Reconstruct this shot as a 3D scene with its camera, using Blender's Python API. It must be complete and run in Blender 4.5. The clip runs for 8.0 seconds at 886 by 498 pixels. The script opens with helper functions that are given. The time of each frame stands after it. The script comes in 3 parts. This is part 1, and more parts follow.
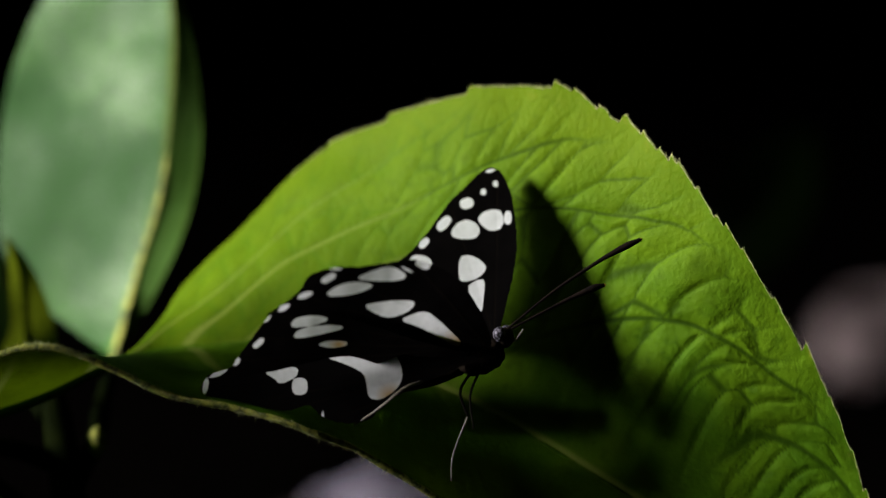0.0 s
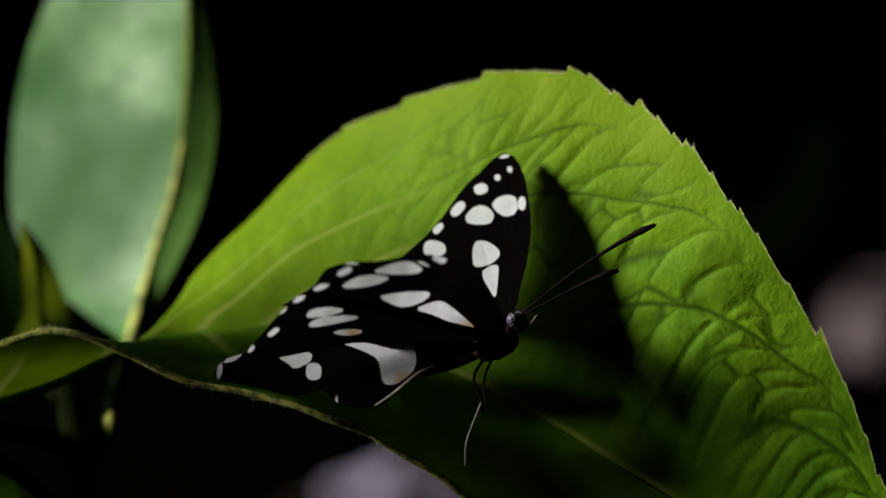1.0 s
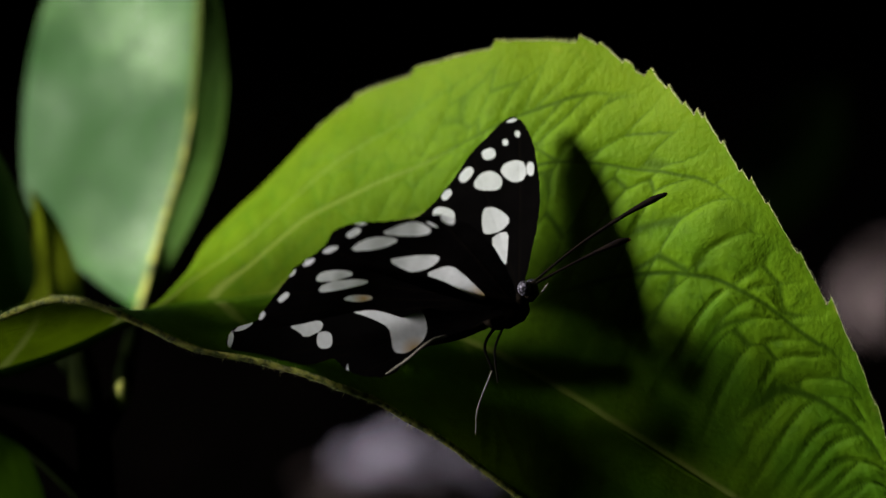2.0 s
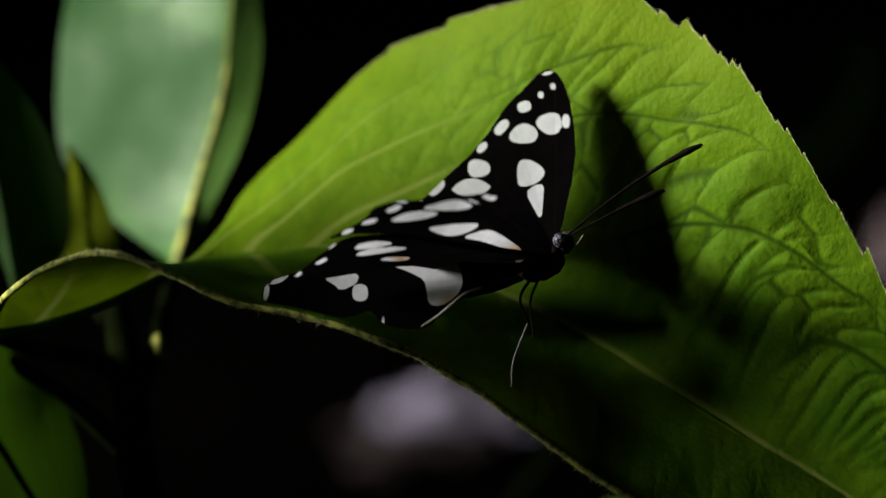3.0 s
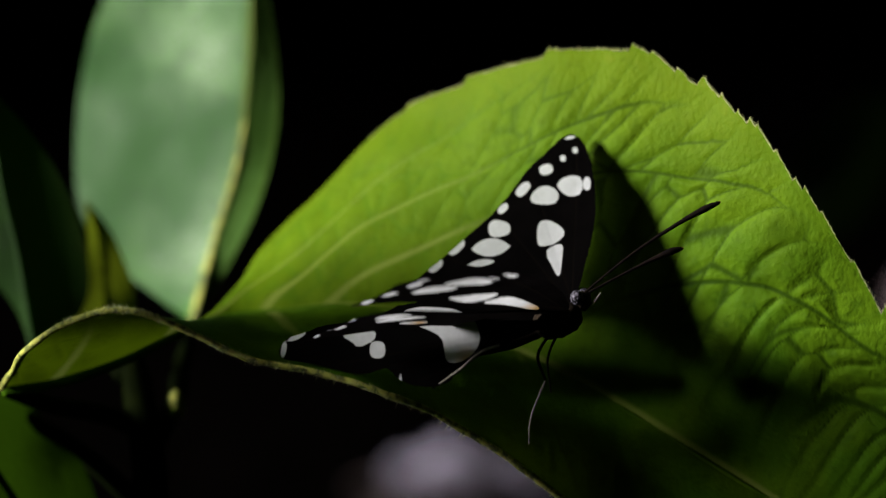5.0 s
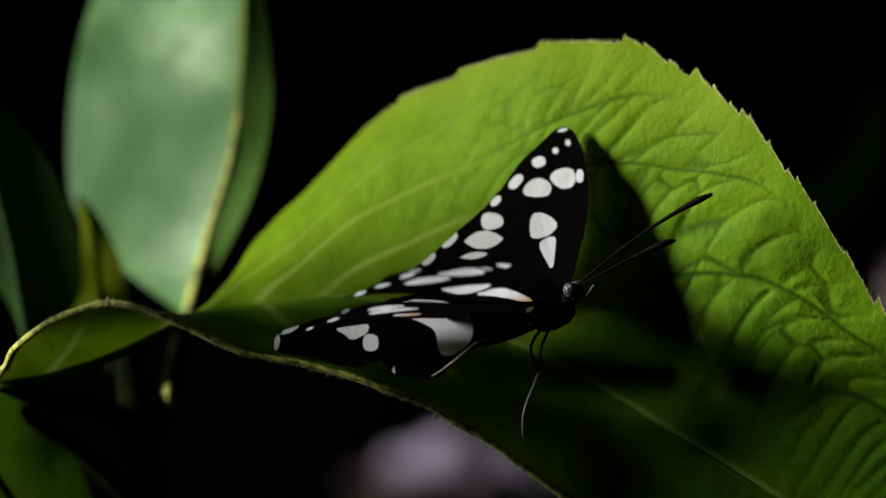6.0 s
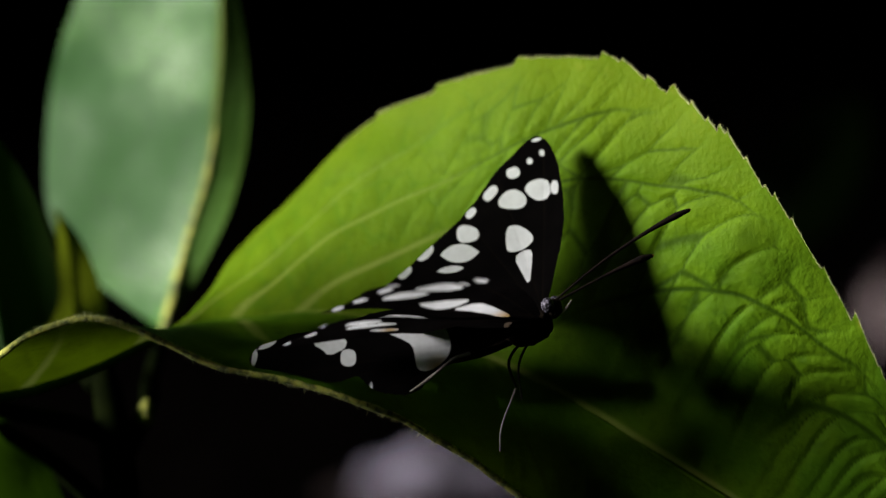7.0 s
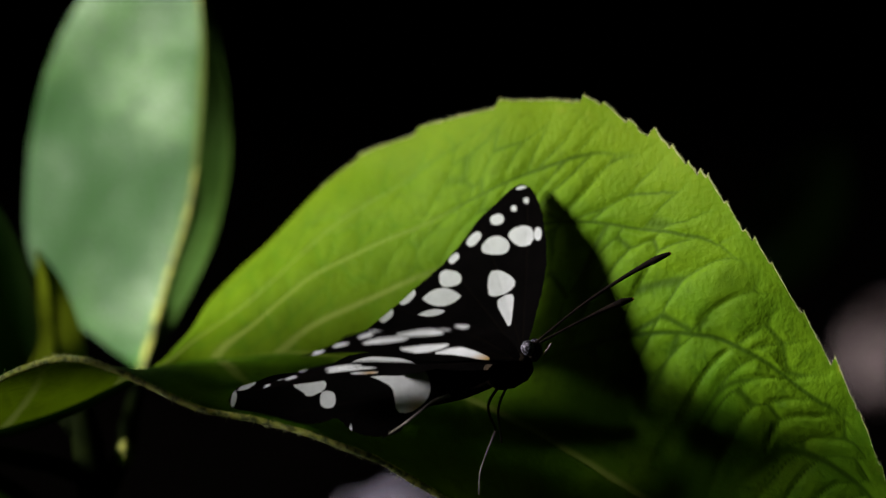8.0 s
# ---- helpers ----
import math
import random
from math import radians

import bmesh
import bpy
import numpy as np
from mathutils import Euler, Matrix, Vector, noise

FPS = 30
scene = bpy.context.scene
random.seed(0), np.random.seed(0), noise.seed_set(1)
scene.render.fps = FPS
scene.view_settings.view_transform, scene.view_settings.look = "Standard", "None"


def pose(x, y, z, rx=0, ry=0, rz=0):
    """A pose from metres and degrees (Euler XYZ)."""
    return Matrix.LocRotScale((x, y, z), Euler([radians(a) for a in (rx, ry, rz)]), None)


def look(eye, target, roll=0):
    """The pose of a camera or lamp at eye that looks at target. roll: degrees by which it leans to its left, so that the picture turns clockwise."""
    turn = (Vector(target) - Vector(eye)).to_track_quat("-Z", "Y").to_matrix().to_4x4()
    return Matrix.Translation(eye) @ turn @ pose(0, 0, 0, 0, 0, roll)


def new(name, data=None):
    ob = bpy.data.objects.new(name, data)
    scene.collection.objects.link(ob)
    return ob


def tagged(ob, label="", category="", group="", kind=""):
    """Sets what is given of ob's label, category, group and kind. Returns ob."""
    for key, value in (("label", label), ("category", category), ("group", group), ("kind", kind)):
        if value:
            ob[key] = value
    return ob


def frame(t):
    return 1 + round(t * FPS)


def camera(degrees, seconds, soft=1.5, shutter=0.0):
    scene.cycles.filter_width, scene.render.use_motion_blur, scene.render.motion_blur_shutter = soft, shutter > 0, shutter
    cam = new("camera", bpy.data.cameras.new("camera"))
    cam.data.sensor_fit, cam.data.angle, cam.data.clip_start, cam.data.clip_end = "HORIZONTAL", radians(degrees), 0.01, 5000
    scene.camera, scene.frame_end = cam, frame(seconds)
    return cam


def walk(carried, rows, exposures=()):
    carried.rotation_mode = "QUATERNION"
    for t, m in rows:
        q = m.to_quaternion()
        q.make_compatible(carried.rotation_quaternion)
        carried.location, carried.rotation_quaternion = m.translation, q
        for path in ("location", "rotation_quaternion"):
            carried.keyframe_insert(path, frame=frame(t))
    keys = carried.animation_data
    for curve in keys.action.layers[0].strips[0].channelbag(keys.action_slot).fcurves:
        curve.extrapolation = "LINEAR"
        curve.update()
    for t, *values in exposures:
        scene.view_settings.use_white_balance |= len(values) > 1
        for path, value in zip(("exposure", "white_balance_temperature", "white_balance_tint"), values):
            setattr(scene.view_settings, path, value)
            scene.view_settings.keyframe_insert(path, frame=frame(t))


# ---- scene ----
# ---- camera ----
EYE = Vector((0.0000, -0.4057, 0.4587))


def aim(yaw, pitch):
    """A point one metre off the eye, yaw to the right and pitch up in degrees."""
    a, b = radians(yaw), radians(pitch)
    return EYE + Vector((math.sin(a) * math.cos(b), math.cos(a) * math.cos(b), math.sin(b)))


cam = camera(20.0, 8.0, soft=1.5)
cam.data.dof.use_dof = True
cam.data.dof.focus_distance = 0.420
cam.data.dof.aperture_fstop = 7.0
walk(cam, [
    (0.0, look(EYE, aim(-0.000, -15.000), 0.000)),
    (0.5, look(EYE, aim(-0.255, -15.131), -0.199)),
    (1.0, look(EYE, aim(-0.329, -15.335), -0.051)),
    (1.5, look(EYE, aim(-0.401, -15.575), 0.022)),
    (1.7, look(EYE, aim(-0.440, -15.730), 0.010)),
    (2.8, look(EYE, aim(-1.263, -16.980), -0.420)),
    (3.0, look(EYE, aim(-1.431, -17.130), -0.522)),
    (3.5, look(EYE, aim(-1.736, -17.247), -0.563)),
    (4.0, look(EYE, aim(-1.869, -16.621), -0.552)),
    (4.5, look(EYE, aim(-1.861, -15.850), -0.544)),
    (4.7, look(EYE, aim(-1.850, -15.810), -0.550)),
    (5.8, look(EYE, aim(-1.740, -15.950), -0.660)),
    (6.0, look(EYE, aim(-1.667, -15.993), -0.705)),
    (6.5, look(EYE, aim(-1.427, -16.041), -0.850)),
    (7.0, look(EYE, aim(-1.137, -15.650), -0.498)),
    (7.5, look(EYE, aim(-0.915, -14.979), -0.205)),
    (8.0, look(EYE, aim(-0.670, -14.691), -0.032)),
])

# ---- world, sun ----
world = bpy.data.worlds.new("world")
scene.world = world
world.use_nodes = True
wn, wl = world.node_tree.nodes, world.node_tree.links
sky = wn.new("ShaderNodeTexSky")
sky.sky_type, sky.sun_disc = "NISHITA", False
SUN_AZ, SUN_EL = 80.0, 17.0  # degrees to the left of the way back to the camera, and up
sky.sun_elevation, sky.sun_rotation = radians(SUN_EL), radians(180 + SUN_AZ)
wl.new(sky.outputs[0], wn["Background"].inputs[0])
wn["Background"].inputs[1].default_value = 0.014
TO_SUN = Vector((-math.sin(radians(SUN_AZ)) * math.cos(radians(SUN_EL)), -math.cos(radians(SUN_AZ)) * math.cos(radians(SUN_EL)), math.sin(radians(SUN_EL))))
sun = new("sun", bpy.data.lights.new("sun", "SUN"))
sun.data.energy, sun.data.angle, sun.data.color = 5.0, radians(15), (1.0, 0.96, 0.90)
sun.matrix_world = look((0, 0, 3), Vector((0, 0, 3)) - TO_SUN)
scene.view_settings.exposure = 1.55


# ---- materials ----
def material(name):
    m = bpy.data.materials.new(name)
    m.use_nodes = True
    t = m.node_tree
    t.nodes.clear()
    return m, t.nodes, t.links, t.nodes.new("ShaderNodeOutputMaterial")


def mix(nodes, links, fac, a, b):
    n = nodes.new("ShaderNodeMix")
    n.data_type = "RGBA"
    if isinstance(fac, float):
        n.inputs[0].default_value = fac
    else:
        links.new(fac, n.inputs[0])
    for v, i in ((a, 6), (b, 7)):
        if isinstance(v, tuple):
            n.inputs[i].default_value = (*v, 1)
        else:
            links.new(v, n.inputs[i])
    return n.outputs[2]


def noise_tex(nodes, links, scale, detail=4.0, rough=0.55):
    c = nodes.new("ShaderNodeTexCoord")
    n = nodes.new("ShaderNodeTexNoise")
    n.inputs["Scale"].default_value, n.inputs["Detail"].default_value, n.inputs["Roughness"].default_value = scale, detail, rough
    links.new(c.outputs["Object"], n.inputs["Vector"])
    return n.outputs["Fac"]


def ramp(nodes, links, fac, lo, hi):
    n = nodes.new("ShaderNodeMapRange")
    n.interpolation_type = "SMOOTHSTEP"
    links.new(fac, n.inputs[0])
    n.inputs[1].default_value, n.inputs[2].default_value = lo, hi
    return n.outputs[0]


def bump(nodes, links, height, dist, strength=1.0):
    b = nodes.new("ShaderNodeBump")
    b.inputs["Strength"].default_value, b.inputs["Distance"].default_value = strength, dist
    links.new(height, b.inputs["Height"])
    return b.outputs[0]


def leaf_material(name, young, old, vein, through_light, rough, sheen=0.0, transl=0.4, spec=0.2, patch=60, cloud=0.0):
    """Green blade: diffuse front, light through it, waxy gloss; the vein attribute lightens the veins."""
    m, n, l, out = material(name)
    att = n.new("ShaderNodeAttribute")
    att.attribute_name = "vein"
    base = mix(n, l, ramp(n, l, noise_tex(n, l, patch, 3), 0.38, 0.62), young, old)
    base = mix(n, l, ramp(n, l, noise_tex(n, l, 420), 0.45, 0.8), base, tuple(0.72 * v for v in old))
    base = mix(n, l, ramp(n, l, att.outputs["Fac"], 0.25, 0.95), base, vein)
    thru = mix(n, l, ramp(n, l, att.outputs["Fac"], 0.25, 0.95), through_light, vein)
    # shade in the vein creases, put into the colour by the groove attribute
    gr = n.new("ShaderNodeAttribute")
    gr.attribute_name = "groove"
    crease_shade = ramp(n, l, gr.outputs["Fac"], 0.12, 0.9)
    base = mix(n, l, crease_shade, base, tuple(0.42 * v for v in old))
    thru = mix(n, l, crease_shade, thru, tuple(0.6 * v for v in through_light))
    ed = n.new("ShaderNodeAttribute")
    ed.attribute_name = "margin"
    dry = n.new("ShaderNodeMath")
    dry.operation = "MULTIPLY"
    l.new(ed.outputs["Fac"], dry.inputs[0])
    l.new(ramp(n, l, noise_tex(n, l, 130), 0.62, 0.74), dry.inputs[1])
    base = mix(n, l, dry.outputs[0], base, (0.26, 0.14, 0.03))
    ou = n.new("ShaderNodeAttribute")
    ou.attribute_name = "outer"
    base = mix(n, l, ou.outputs["Fac"], base, tuple(v * k for v, k in zip(young, (1.5, 1.06, 0.8))))
    nb = bump(n, l, noise_tex(n, l, 1100, 3), 0.0003, 0.7)
    p = n.new("ShaderNodeBsdfPrincipled")
    l.new(base, p.inputs["Base Color"])
    p.inputs["Roughness"].default_value = rough
    if cloud:  # waxy bloom in patches
        mr = n.new("ShaderNodeMapRange")
        l.new(noise_tex(n, l, 34, 2), mr.inputs[0])
        mr.inputs[1].default_value, mr.inputs[2].default_value, mr.inputs[3].default_value, mr.inputs[4].default_value = 0.35, 0.65, rough - cloud, rough + cloud
        l.new(mr.outputs[0], p.inputs["Roughness"])
    p.inputs["Specular IOR Level"].default_value = spec
    p.inputs["Sheen Weight"].default_value = sheen
    l.new(nb, p.inputs["Normal"])
    t = n.new("ShaderNodeBsdfTranslucent")
    l.new(thru, t.inputs[0])
    mx = n.new("ShaderNodeMixShader")
    mx.inputs[0].default_value = transl
    l.new(p.outputs[0], mx.inputs[1])
    l.new(t.outputs[0], mx.inputs[2])
    l.new(mx.outputs[0], out.inputs[0])
    return m


def plain_material(name, a, b, scale, rough, relief=0.0, spec=0.3, lo=0.3, hi=0.7):
    m, n, l, out = material(name)
    p = n.new("ShaderNodeBsdfPrincipled")
    f = noise_tex(n, l, scale, 6, 0.65)
    l.new(mix(n, l, ramp(n, l, f, lo, hi), a, b), p.inputs["Base Color"])
    p.inputs["Roughness"].default_value = rough
    p.inputs["Specular IOR Level"].default_value = spec
    if relief:
        l.new(bump(n, l, f, relief), p.inputs["Normal"])
    l.new(p.outputs[0], out.inputs[0])
    return m


def wing_material(name, dark, white, transl):
    """Scaled membrane: the attribute spot is above zero inside the white marks, warm tints them towards the base."""
    m, n, l, out = material(name)
    s = n.new("ShaderNodeAttribute")
    s.attribute_name = "spot"
    w = n.new("ShaderNodeAttribute")
    w.attribute_name = "warm"
    vn = n.new("ShaderNodeAttribute")
    vn.attribute_name = "vein"
    fine = noise_tex(n, l, 2600, 3, 0.7)
    add = n.new("ShaderNodeMath")
    add.operation = "MULTIPLY_ADD"
    l.new(fine, add.inputs[0])
    add.inputs[1].default_value, add.inputs[2].default_value = 0.12, -0.06
    sm = n.new("ShaderNodeMath")
    l.new(s.outputs["Fac"], sm.inputs[0])
    l.new(add.outputs[0], sm.inputs[1])
    mask = ramp(n, l, sm.outputs[0], -0.07, 0.07)
    d = mix(n, l, ramp(n, l, noise_tex(n, l, 160), 0.35, 0.75), dark, tuple(1.8 * v for v in dark))
    d = mix(n, l, ramp(n, l, vn.outputs["Fac"], 0.2, 0.9), d, (0.004, 0.003, 0.0025))
    wh = mix(n, l, ramp(n, l, noise_tex(n, l, 700), 0.3, 0.8), white, tuple(0.88 * v for v in white))
    wh = mix(n, l, w.outputs["Fac"], wh, (0.50, 0.30, 0.09))
    col = mix(n, l, mask, d, wh)
    nb = bump(n, l, fine, 0.00005, 0.5)
    p = n.new("ShaderNodeBsdfPrincipled")
    l.new(col, p.inputs["Base Color"])
    p.inputs["Roughness"].default_value = 0.75
    p.inputs["Specular IOR Level"].default_value = 0.014
    l.new(nb, p.inputs["Normal"])
    t = n.new("ShaderNodeBsdfTranslucent")
    l.new(col, t.inputs[0])
    mx = n.new("ShaderNodeMixShader")
    mx.inputs[0].default_value = transl
    l.new(p.outputs[0], mx.inputs[1])
    l.new(t.outputs[0], mx.inputs[2])
    l.new(mx.outputs[0], out.inputs[0])
    return m


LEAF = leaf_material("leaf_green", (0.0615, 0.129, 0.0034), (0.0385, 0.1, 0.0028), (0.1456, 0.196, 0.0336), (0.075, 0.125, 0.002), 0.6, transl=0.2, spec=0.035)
LEAF_PALE = leaf_material("leaf_pale", (0.060, 0.150, 0.034), (0.014, 0.072, 0.006), (0.11, 0.15, 0.03), (0.060, 0.105, 0.003), 0.42, transl=0.30, spec=0.115, patch=32, cloud=0.1)
# leaf green with shade put into the colour
LEAF_SHADED = leaf_material("leaf_shaded", (0.01344, 0.04032, 0.005376), (0.00896, 0.02867, 0.003584), (0.02688, 0.05824, 0.00896), (0.0448, 0.1344, 0.005376), 0.5, transl=0.3)
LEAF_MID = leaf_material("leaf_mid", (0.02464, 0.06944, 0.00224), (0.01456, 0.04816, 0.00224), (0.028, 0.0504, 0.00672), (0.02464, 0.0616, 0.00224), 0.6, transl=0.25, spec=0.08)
# a still darker copy: deep shade behind the plant, as colour
LEAF_DEEP_SHADE = leaf_material("leaf_deep_shade", (0.0028, 0.00728, 0.00168), (0.00168, 0.00504, 0.00112), (0.00392, 0.00784, 0.00224), (0.00448, 0.0112, 0.00168), 0.6, transl=0.06, spec=0.05)
LEAF_YOUNG = leaf_material("leaf_young", (0.07168, 0.09856, 0.007168), (0.0448, 0.07168, 0.005376), (0.1075, 0.1254, 0.01792), (0.1075, 0.1434, 0.007168), 0.5)
RIM = plain_material("leaf_rim", (0.325, 0.3375, 0.05625), (0.05625, 0.075, 0.01), 700, 0.7, 0.0004, lo=0.42, hi=0.6)
HAIR = plain_material("leaf_hair", (0.42, 0.4368, 0.2016), (0.252, 0.2856, 0.1008), 300, 0.6)
# stem green lowered almost to black, standing in for shade on the stalks
STEM = plain_material("stem_shaded", (0.0035, 0.0055, 0.0006), (0.0008, 0.0018, 0.0003), 110, 0.8, 0.0004, 0.01)
WING = wing_material("wing_scales", (0.0016, 0.0013, 0.0014), (0.75, 0.76, 0.82), 0.6)
BODY = plain_material("body_hair", (0.005, 0.004, 0.004), (0.02, 0.014, 0.009), 500, 0.9, 0.0003, 0.04)
EYE_MAT = plain_material("eye_facets", (0.003, 0.003, 0.004), (0.13, 0.12, 0.16), 2200, 0.5, 0.0001, 0.1, lo=0.45, hi=0.62)
LEG = plain_material("leg_pale", (0.1008, 0.0924, 0.0728), (0.056, 0.0504, 0.0392), 400, 0.5)
LEG_DARK = plain_material("leg_dark", (0.0025, 0.002, 0.0016), (0.006, 0.005, 0.004), 400, 0.8, 0.0, 0.03)
FEELER = plain_material("feeler_dark", (0.002, 0.0015, 0.0015), (0.006, 0.004, 0.003), 600, 0.9, 0.0, 0.03)
FEELER_TIP = plain_material("feeler_tip", (0.30, 0.10, 0.02), (0.2, 0.06, 0.02), 600, 0.5)
# the shade on the soil is put into its near-black colour
SOIL = plain_material("soil_shaded", (0.0006, 0.0005, 0.0004), (0.0014, 0.0011, 0.001), 25, 0.95, 0.01, 0.0)
ROCK = plain_material("rock_pale", (0.35, 0.32, 0.42), (0.0224, 0.01008, 0.01232), 48, 0.8, 0.004, lo=0.46, hi=0.56)
ROCK_BROWN = plain_material("rock_brown", (0.026, 0.015, 0.015), (0.008, 0.0045, 0.0045), 45, 0.85, 0.004)
ROCK_PINK = plain_material("rock_pinkish", (0.168, 0.1316, 0.14), (0.0224, 0.0112, 0.0112), 32, 0.8, 0.004, lo=0.44, hi=0.56)
CANOPY = plain_material("canopy_green", (0.03, 0.06, 0.012), (0.02, 0.04, 0.01), 8, 0.7)


# ---- shape helpers ----
def spline(points, t):
    """Catmull-Rom through points at t, in steps of one point."""
    n = len(points) - 1
    i = min(max(int(math.floor(t)), 0), n - 1)
    p = [Vector(points[min(max(i + k, 0), n)]) for k in (-1, 0, 1, 2)]
    if i == 0:
        p[0] = 2 * p[1] - p[2]
    if i == n - 1:
        p[3] = 2 * p[2] - p[1]
    x = t - i
    return 0.5 * (2 * p[1] + (p[2] - p[0]) * x + (2 * p[0] - 5 * p[1] + 4 * p[2] - p[3]) * x * x + (3 * p[1] - p[0] - 3 * p[2] + p[3]) * x ** 3)


def smooth_mesh(name, verts, faces, attrs=()):
    me = bpy.data.meshes.new(name)
    me.from_pydata([tuple(v) for v in verts], [], faces)
    for key, values in attrs:
        a = me.attributes.new(key, "FLOAT", "POINT")
        a.data.foreach_set("value", np.asarray(values, dtype=np.float32))
    me.polygons.foreach_set("use_smooth", [True] * len(me.polygons))
    me.update()
    return me


def place(name, mesh, mat, parent=None, label=""):
    mesh.materials.append(mat)
    ob = new(name, mesh)
    ob.parent = parent
    return tagged(ob, label)


def tube_mesh(name, points, radii, sides=8, steps=10, centre=Vector((0, 0, 0))):
    """A round tapered rod along a spline."""
    verts, faces = [], []
    n = (len(points) - 1) * steps
    for k in range(n + 1):
        t = k / steps
        c = spline(points, t) - centre
        d = (spline(points, min(t + 0.05, len(points) - 1)) - spline(points, max(t - 0.05, 0))).normalized()
        a = d.orthogonal().normalized() if k == 0 else (a - d * a.dot(d)).normalized()
        b = d.cross(a)
        i = min(int(t), len(radii) - 2)
        r = radii[i] + (radii[i + 1] - radii[i]) * (t - i)
        verts += [c + r * (math.cos(x) * a + math.sin(x) * b) for x in (2 * math.pi * s / sides for s in range(sides))]
    for k in range(n):
        for s in range(sides):
            faces.append((k * sides + s, k * sides + (s + 1) % sides, (k + 1) * sides + (s + 1) % sides, (k + 1) * sides + s))
    faces += [tuple(range(sides))[::-1], tuple(range(n * sides, (n + 1) * sides))]
    return smooth_mesh(name, verts, faces)


def blob_mesh(name, axes, rough=0.0, scale=1.0, seed=0.0, sub=4):
    bm = bmesh.new()
    bmesh.ops.create_icosphere(bm, subdivisions=sub, radius=1)
    for v in bm.verts:
        n = v.co.normalized()
        k = 1 + rough * noise.fractal(n * scale + Vector((seed, seed * 0.7, 0)), 0.9, 2.1, 4)
        v.co = Vector((n.x * axes[0], n.y * axes[1], n.z * axes[2])) * k
    me = bpy.data.meshes.new(name)
    bm.to_mesh(me)
    bm.free()
    me.polygons.foreach_set("use_smooth", [True] * len(me.polygons))
    return me


def centre_of(*curves):
    pts = [Vector(p) for c in curves for p in c]
    return sum(pts, Vector()) / len(pts)


def leaf_surface(back, rib, front, s, v, wall):
    """A point of a folded blade: s along the rib, v from the front edge (-1) over the rib (0) to the back edge (1)."""
    m = spline(rib, s)
    e = spline(back, s) if v >= 0 else spline(front, s)
    w = abs(v)
    bow = wall if v >= 0 else 0.0
    p = m.lerp(e, w)
    up = Vector((0, -0.966, 0.26)) if v >= 0 else Vector((0, 0, 1))
    return p - up * (bow * (e - m).length * w * (1 - w))


# side veins of the broad leaf: where along the rib each one passes, at fifths of the way from the rib to the edge
SIDE_VEINS = ((1.6, 1.7, 1.9, 2.2, 2.6, 3.2), (2.6, 2.8, 3.1, 3.6, 4.4, 5.6), (3.5, 3.75, 4.4, 5.6, 7.0, 8.2), (4.55, 4.85, 5.8, 7.4, 8.85, 10.2),
              (5.6, 6.35, 7.6, 8.8, 10.8, 12.4), (8.6, 9.3, 10.2, 11.55, 12.8, 13.6), (11.9, 12.2, 12.5, 12.95, 13.7, 14.3), (13.2, 13.5, 13.8, 14.1, 14.5, 14.9), (14.6, 14.8, 15.0, 15.2, 15.4, 15.6))


def side_run(s, v):
    """The number of the side vein at a point, with the fraction of the way to the next one, and the step between the two."""
    at = []
    for row in SIDE_VEINS:
        i = min(int(v * 5), 4)
        p = [row[min(max(i + d, 0), 5)] for d in (-1, 0, 1, 2)]
        x = v * 5 - i
        at.append(0.5 * (2 * p[1] + (p[2] - p[0]) * x + (2 * p[0] - 5 * p[1] + 4 * p[2] - p[3]) * x * x + (3 * p[1] - p[0] - 3 * p[2] + p[3]) * x ** 3))
    i = 0
    while i < len(at) - 2 and s > at[i + 1]:
        i += 1
    gap = at[i + 1] - at[i]
    return i + (s - at[i]) / gap, gap


